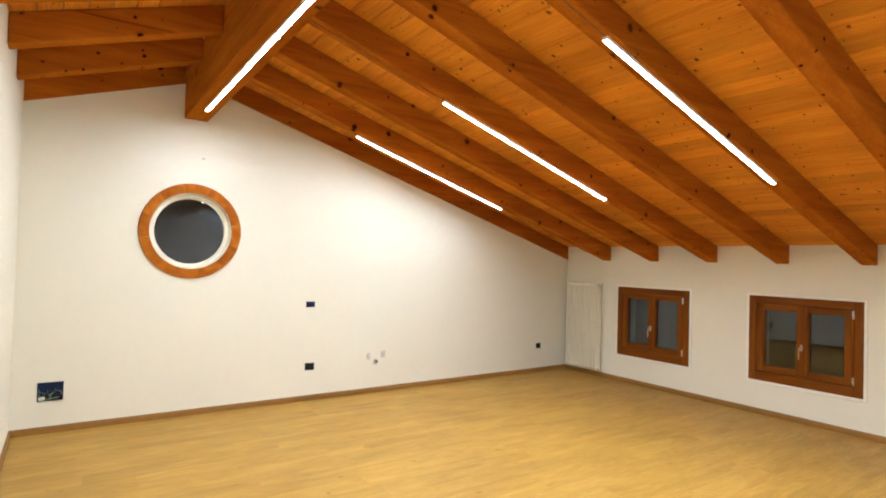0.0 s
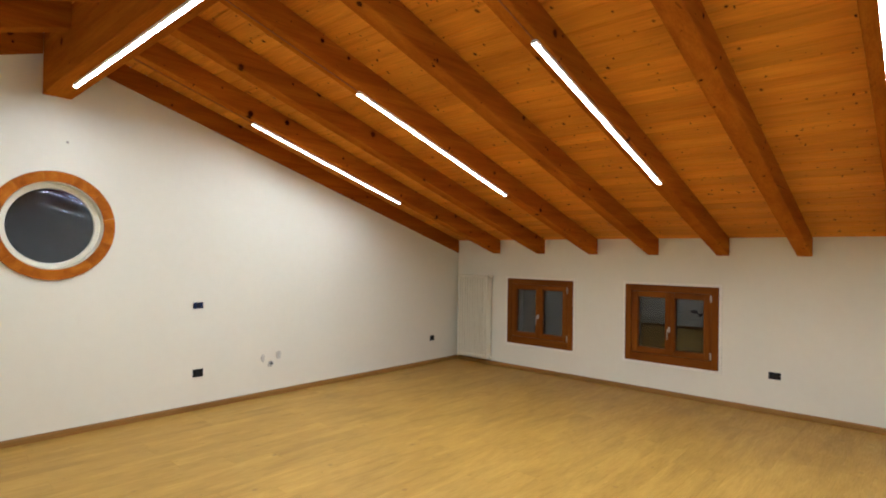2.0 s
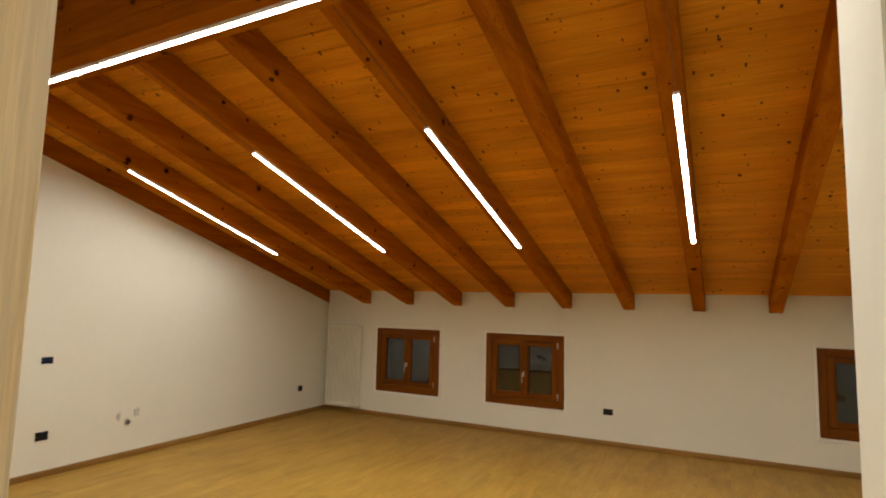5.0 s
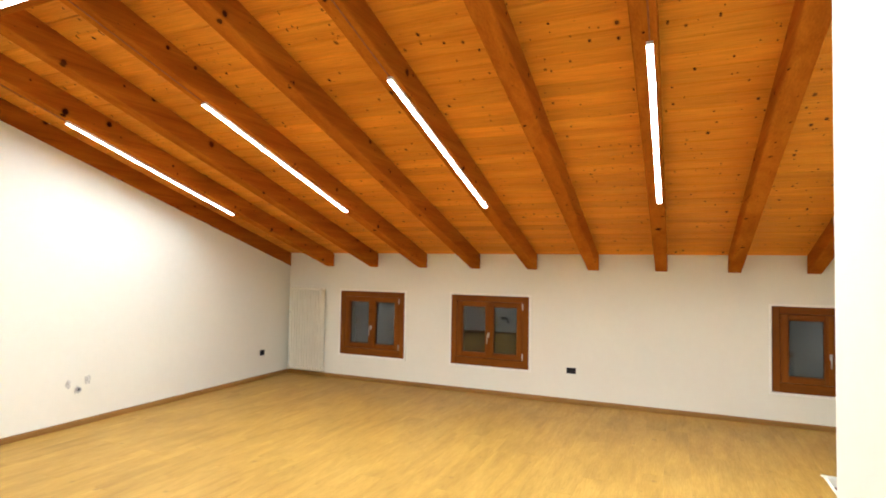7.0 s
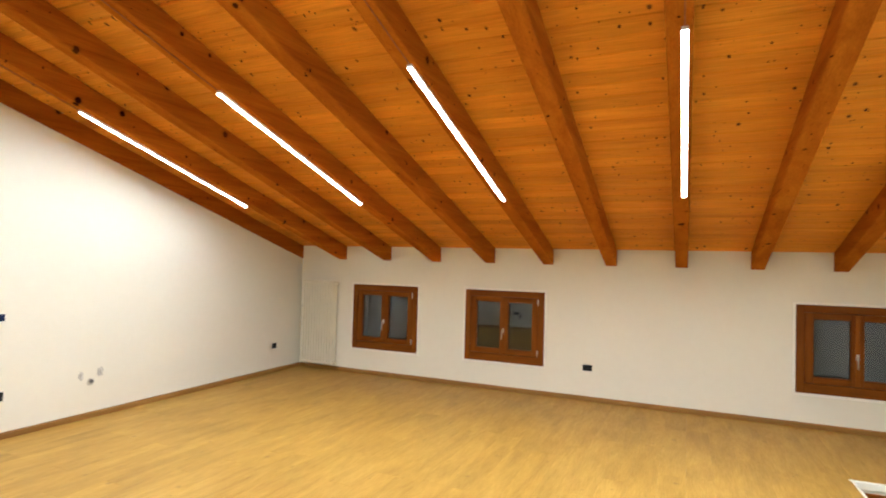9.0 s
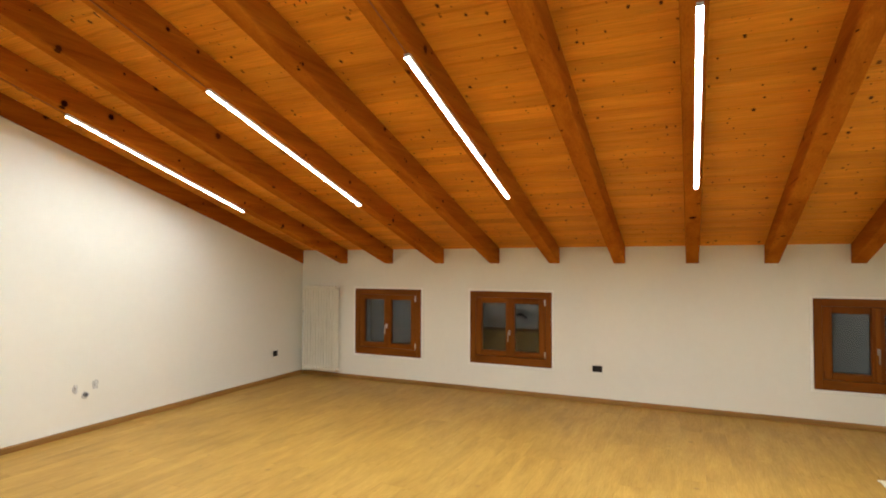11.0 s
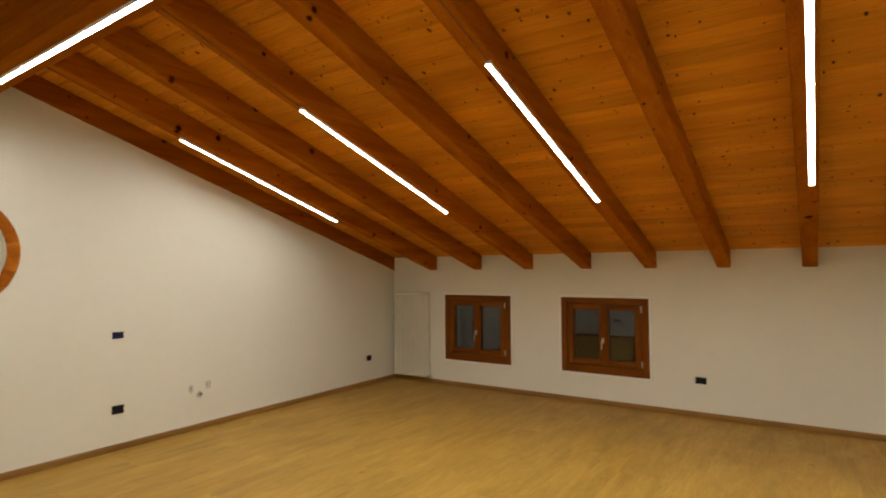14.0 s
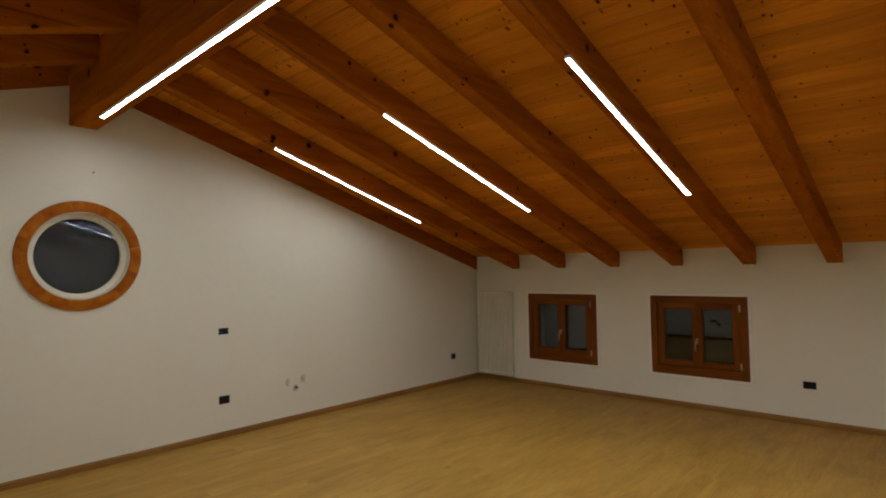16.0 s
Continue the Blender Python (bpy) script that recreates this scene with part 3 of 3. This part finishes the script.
# round window: wooden ring of segments, white frame, glass
rw = thing("window_4", "round window with a broad wooden ring and white frame, dark glass", "window", at=(RW[0], 0, RW[1]), kind="structure")
SEG = 12
for k in range(SEG):
    a0 = 2 * math.pi * (k + 0.35) / SEG + 0.0012
    a1 = 2 * math.pi * (k + 1.35) / SEG - 0.0012
    prof = [(0.352, -0.002), (0.352, -0.020), (0.356, -0.024), (0.432, -0.024), (0.437, -0.020), (0.437, -0.002)]
    part("ring_segment", lathe(prof, "y", 6, a0=a0, a1=a1, closed=True), M_RING, rw)
part("reveal", lathe([(0.370, -0.001), (0.351, -0.001), (0.351, -0.016), (0.347, -0.018), (0.347, 0.106), (0.370, 0.106)], "y", 64, closed=True), M_CREAM, rw, "white reveal ring", smooth=False)
part("window_frame", lathe([(0.346, 0.060), (0.338, 0.055), (0.308, 0.055), (0.302, 0.062), (0.302, 0.106), (0.346, 0.106)], "y", 64, closed=True), M_CREAM, rw, "white round frame")
for d, lean, glazing in ((0.070, -0.40, M_GLASS_THIN), (0.092, -1.35, M_GLASS_ROUND)):
    pane = part("pane", lathe([(0.0001, -0.002), (0.3015, -0.002), (0.3015, 0.002), (0.0001, 0.002)], "y", 64), glazing, rw, "double glazing, dark night outside")
    pane.matrix_basis = pose(0, d, 0, lean, 0, 0)
    pane.visible_shadow = False


# ---- radiator ----
def radiator():
    t = thing("radiator", "cream enamelled tubular column radiator hung beside the corner", "radiator")
    n, y0, y1 = 12, -0.632, -0.140
    z0, z1 = 0.108, 1.264
    step = (y1 - y0) / (n - 1)
    for i in range(n):
        y = y0 + i * step
        bm = bmesh.new()
        for x in (-0.042, -0.070, -0.098, -0.126):
            bm = tube([(x, y, z0 + 0.02), (x, y, z1 - 0.02)], 0.0128, 12, bm)
        for zc in (z0, z1 - 0.050):
            box(-0.142, -0.027, y - step / 2 + 0.001, y + step / 2 - 0.001, zc, zc + 0.050, 0.014, bm, segs=2)
        col = part("column", bm, M_RAD, t)
        if i:
            part("joint", tube([(-0.079, y - step / 2 - 0.004, z0 + 0.025), (-0.079, y - step / 2 + 0.004, z0 + 0.025)], 0.014, 10), M_RAD, col)
    for zc in (z0 + 0.022, z1 - 0.022):
        bm = lathe([(0.0001, -0.018), (0.016, -0.018), (0.019, 0.0), (0.019, 0.016), (0.0001, 0.016)], "y", 14)
        p = part("plug", bm, M_RAD, t, smooth=True)
        p.location = (-0.082, y0 - step / 2 - 0.012, zc)
    # valves and pipe stubs on the corner side
    for zc, m in ((z0 + 0.022, M_METAL), (0.900, M_METAL)):
        bm = lathe([(0.0001, 0.0), (0.013, 0.0), (0.013, 0.028), (0.009, 0.030), (0.009, 0.046), (0.0001, 0.046)], "y", 12)
        v = part("valve", bm, m, t, "metal valve", smooth=True)
        v.location = (-0.082, y1 + step / 2, zc)
    part("pipe", tube([(-0.082, y1 + step / 2 + 0.03, 0.905), (-0.082, y1 + step / 2 + 0.03, z1 - 0.03)], 0.007, 8), M_RAD, t)
    part("pipe", tube([(-0.082, y1 + step / 2 + 0.04, z0 + 0.022), (-0.002, y1 + step / 2 + 0.04, z0 + 0.022)], 0.007, 8), M_METAL, t)
    for y in (y0 + 2.5 * step, y1 - 2.5 * step):
        for z in (z0 + 0.12, z1 - 0.12):
            part("bracket", box(-0.034, -0.001, y - 0.012, y + 0.012, z - 0.03, z + 0.03, 0.002), M_RAD, t)
    return t


radiator()


# ---- sockets without covers ----
def socket(wall, a, z, w, h, blue=False, label="dark recessed socket box without cover plate"):
    """On the gable (wall 'y', a = x) or on the eaves wall (wall 'x', a = y)."""
    t = thing("socket", label, "socket", "sockets")
    body = box(-w / 2, w / 2, -0.006, -0.001, -h / 2, h / 2, 0.002)
    part("mounting_frame", body, M_BLUE if blue else M_DARK, t)
    n = 3
    for i in range(n):
        c = (i - (n - 1) / 2) * w * 0.27
        part("module", box(c - w * 0.12, c + w * 0.12, -0.010, -0.0055, -h * 0.33, h * 0.33, 0.002), M_BLUE if blue and i != 1 else M_DARK, t)
    for s in (-1, 1):
        p = part("screw", lathe([(0.0001, -0.0085), (0.003, -0.0085), (0.0035, -0.006), (0.0001, -0.006)], "y", 8), M_METAL, t, "small steel screw")
        p.location = (s * w * 0.45, 0, 0)
    t.matrix_basis = {"y": pose(a, 0, z), "x": pose(0, a, z, 0, 0, -90), "w": pose(LEFT_X, a, z, 0, 0, 90)}[wall]
    return t


socket("y", -3.853, 1.010, 0.096, 0.058, True, "dark blue socket box without cover, set at mid height")
socket("y", -3.843, 0.364, 0.102, 0.074)
socket("y", -0.553, 0.370, 0.088, 0.072)
socket("x", -4.088, 0.392, 0.108, 0.068)
socket("w", -1.385, 0.400, 0.150, 0.072)
socket("w", -1.500, 0.330, 0.075, 0.072)

# junction box with loose wires
jb = thing("junction_box", "open dark blue junction box with loose green and grey wires", "junction box")
X0, X1, Z0, Z1 = -6.128, -5.953, 0.275, 0.424
part("back", box(X0, X1, -0.004, -0.001, Z0, Z1), M_BLUE, jb)
for geo in ((X0, X0 + 0.006, Z0, Z1), (X1 - 0.006, X1, Z0, Z1), (X0 + 0.006, X1 - 0.006, Z0, Z0 + 0.006), (X0 + 0.006, X1 - 0.006, Z1 - 0.006, Z1)):
    part("rim", box(geo[0], geo[1], -0.010, -0.0005, geo[2], geo[3], 0.001), M_BLUE, jb)
rj = random.Random(8)
for k in range(9):
    pts = []
    x, z = rj.uniform(X0 + 0.02, X1 - 0.02), Z0 + 0.012
    for s in range(7):
        pts.append((x, -0.010 - 0.004 * math.sin(s * 1.1 + k), z))
        x = min(X1 - 0.012, max(X0 + 0.012, x + rj.uniform(-0.03, 0.035)))
        z += rj.uniform(0.004, 0.022)
    part("wire", tube(pts, 0.0022, 6), (M_GREEN, M_CABLE, M_DARK)[k % 3], jb)

bm = box(X0 + 0.008, X0 + 0.052, -0.014, -0.004, Z0 + 0.007, Z0 + 0.034, 0.006, segs=2)
part("sleeve", bm, M_WHITE, jb, "whitish cable sleeve")
part("foam", box(X0 + 0.054, X1 - 0.008, -0.009, -0.004, Z0 + 0.007, Z0 + 0.045, 0.004), M_DARK, jb)

# water pipe stubs with patched plaster
M_STAIN = mottled("smeared_mortar", (0.60, 0.58, 0.49), 0.9, amount=0.45, scale=70.0)


def pipe_stub(x, z, wide, tall, seed, hole):
    t = thing("pipe_stub", "open water pipe stub in a hole in the plaster" if hole else "capped water pipe stub under smeared grey mortar",
              "pipe", "pipe stubs", at=(x, 0, z))
    rp = random.Random(seed)
    out = []
    for k in range(22):
        a = 2 * math.pi * k / 22
        d = 1 + rp.uniform(-0.30, 0.22)
        out.append((wide / 2 * d * math.cos(a), tall / 2 * d * math.sin(a)))
    part("patch", prism(out, "y", -0.0014, -0.0004), M_STAIN, t, "smeared grey mortar patch")
    if hole:
        r = 0.019
        p = part("pipe", lathe([(r * 0.72, -0.003), (r, -0.003), (r, -0.026), (r * 0.9, -0.028), (r * 0.72, -0.026)], "y", 20, closed=True), M_COPPER, t, smooth=True)
        p.location = (0.006, 0, 0.008)
        # solid black disc paints in the dark of the open pipe
        d = part("bore", lathe([(0.0001, -0.004), (r * 0.71, -0.004), (r * 0.71, -0.0085), (0.0001, -0.0085)], "y", 20), M_DARK, t, "black disc painting in the shade inside the pipe")
        d.location = (0.006, 0, 0.008)
    else:
        part("pipe", lathe([(0.005, -0.002), (0.010, -0.002), (0.010, -0.012), (0.008, -0.015), (0.0001, -0.015)], "y", 14), M_GREY, t, smooth=True)
        for k in range(2):
            lump = [(0.012 * (1 + rp.uniform(-0.3, 0.3)) * math.cos(q * math.pi / 5), 0.010 * (1 + rp.uniform(-0.3, 0.3)) * math.sin(q * math.pi / 5)) for q in range(10)]
            c = part("lump", prism(lump, "y", -0.008, -0.0025, bevel=0.001), M_GREY, t)
            c.location = (rp.uniform(-0.010, 0.012), 0, (-0.5 + k) * tall * 0.55)
    return t


pipe_stub(-3.160, 0.420, 0.050, 0.085, 3, False)
pipe_stub(-2.978, 0.428, 0.062, 0.090, 5, False)
pipe_stub(-3.075, 0.348, 0.056, 0.075, 9, True)

# screw eye high on the gable
t = tagged(link("wall_hook", lathe([(0.0001, -0.012), (0.008, -0.012), (0.010, -0.004), (0.010, -0.001), (0.0001, -0.001)], "y", 12), M_METAL), "small grey hook plate on the gable wall", "hook")
t.location = (-4.945, 0, 2.395)

# ---- stairwell ----
hx0, hx1, hy0, hy1 = HOLE
sw = bmesh.new()
for geo in ((hx1, hx1 + 0.12, hy0, hy1), (hx0 - 0.12, hx0, hy0, hy1), (hx0 - 0.12, hx1 + 0.12, hy1, hy1 + 0.12), (hx0 - 0.12, hx1 + 0.12, hy0 - 0.15, hy0)):
    box(*geo, -2.7, FLOOR_Z - 0.016, 0.0, sw)
tagged(link("wall_stairwell", sw, M_WALL), "white plastered walls of the stairwell", "wall", kind="structure")
tagged(link("floor_below", box(hx0 - 0.12, hx1 + 0.12, hy0 - 0.12, hy1 + 0.12, -2.8, -2.7), M_SCREED), "plain floor under the stairwell", "floor", kind="structure")
trim = thing("stairwell_trim", "white lacquered edging round the stairwell opening", "trim", kind="structure")
part("edging", box(hx1 - 0.012, hx1 + 0.022, hy0, hy1 + 0.022, FLOOR_Z - 0.048, FLOOR_Z + 0.006, 0.004), M_CREAM, trim)
part("edging", box(hx0, hx1 - 0.013, hy1 - 0.012, hy1 + 0.010, FLOOR_Z - 0.048, FLOOR_Z + 0.006, 0.004), M_CREAM, trim)
tagged(link("stairwell_beam", box(hx1 - 0.020, hx1 - 0.001, hy1 - 0.36, hy1 - 0.001, -0.200, -0.056, 0.003), M_WINH), "brown wooden beam in the stairwell wall", "beam")

# ---- floor ----
slab = pierced(rect(LEFT_X - 1.9, 0.3, BACK_Y - 0.2, 0.32), [rect(hx0 - 0.006, hx1 + 0.006, hy0 - 0.006, hy1 + 0.006)], "z", FLOOR_Z - 0.014, -0.28)
floor = tagged(link("floor", slab, M_SCREED), "light oak laminate floor in long planks", "floor", kind="structure")
PW, PL = 0.19, 1.29
plank_mesh = {}


def plank(x0, x1, y0, y1):
    if x1 - x0 < 0.01 or y1 - y0 < 0.01:
        return
    key = (round(x1 - x0, 3), round(y1 - y0, 3))
    if key not in plank_mesh:
        g = 0.0002
        a, b = key[0] / 2 - g, key[1] / 2 - g
        e = 0.0006
        bm = bmesh.new()
        rings = [[bm.verts.new((sx * u, sy * v, z)) for sx, sy in ((-1, -1), (1, -1), (1, 1), (-1, 1))]
                 for u, v, z in ((a, b, -0.012), (a, b, -e), (a - e, b - e, 0.0))]
        for lo, hi in zip(rings, rings[1:]):
            for i in range(4):
                bm.faces.new((lo[i], lo[(i + 1) % 4], hi[(i + 1) % 4], hi[i]))
        bm.faces.new(rings[2])
        me = bpy.data.meshes.new("plank")
        bm.to_mesh(me)
        bm.free()
        me.materials.append(M_FLOOR)
        plank_mesh[key] = me
    ob = new("plank", plank_mesh[key])
    ob.location = ((x0 + x1) / 2, (y0 + y1) / 2, FLOOR_Z)
    ob.parent = floor


rf = random.Random(11)
y = -0.0
row = 0
X_MIN = LEFT_X - 1.8
while y > BACK_Y:
    ya, yb = max(BACK_Y, y - PW), y
    x = X_MIN - rf.choice((0.0, 0.32, 0.645, 0.97)) - 0.02 * (row % 3)
    lo_x = X_MIN if -7.0 < yb - PW / 2 < -3.2 else LEFT_X
    while x < 0:
        xa, xb = max(x, lo_x), min(x + PL, 0.0)
        pieces = [(xa, xb, ya, yb)]
        if ya < hy1 and yb > hy0 and xb > hx0 and xa < hx1:
            # cut round the opening
            cy1 = max(ya, hy1)
            pieces = []
            if yb > cy1:
                pieces.append((xa, xb, cy1, yb))
            low = min(yb, cy1)
            if xa < hx0:
                pieces.append((xa, min(xb, hx0), ya, low))
            if xb > hx1:
                pieces.append((max(xa, hx1), xb, ya, low))
        for q in pieces:
            if q[1] > q[0] and q[3] > q[2]:
                plank(*q)
        x += PL
    y -= PW
    row += 1

# night outside the panes
tagged(link("backdrop", box(6.0, 6.2, -14.0, 6.0, -4.0, 6.0), M_NIGHT), "dark night outside the windows", "backdrop", kind="structure")
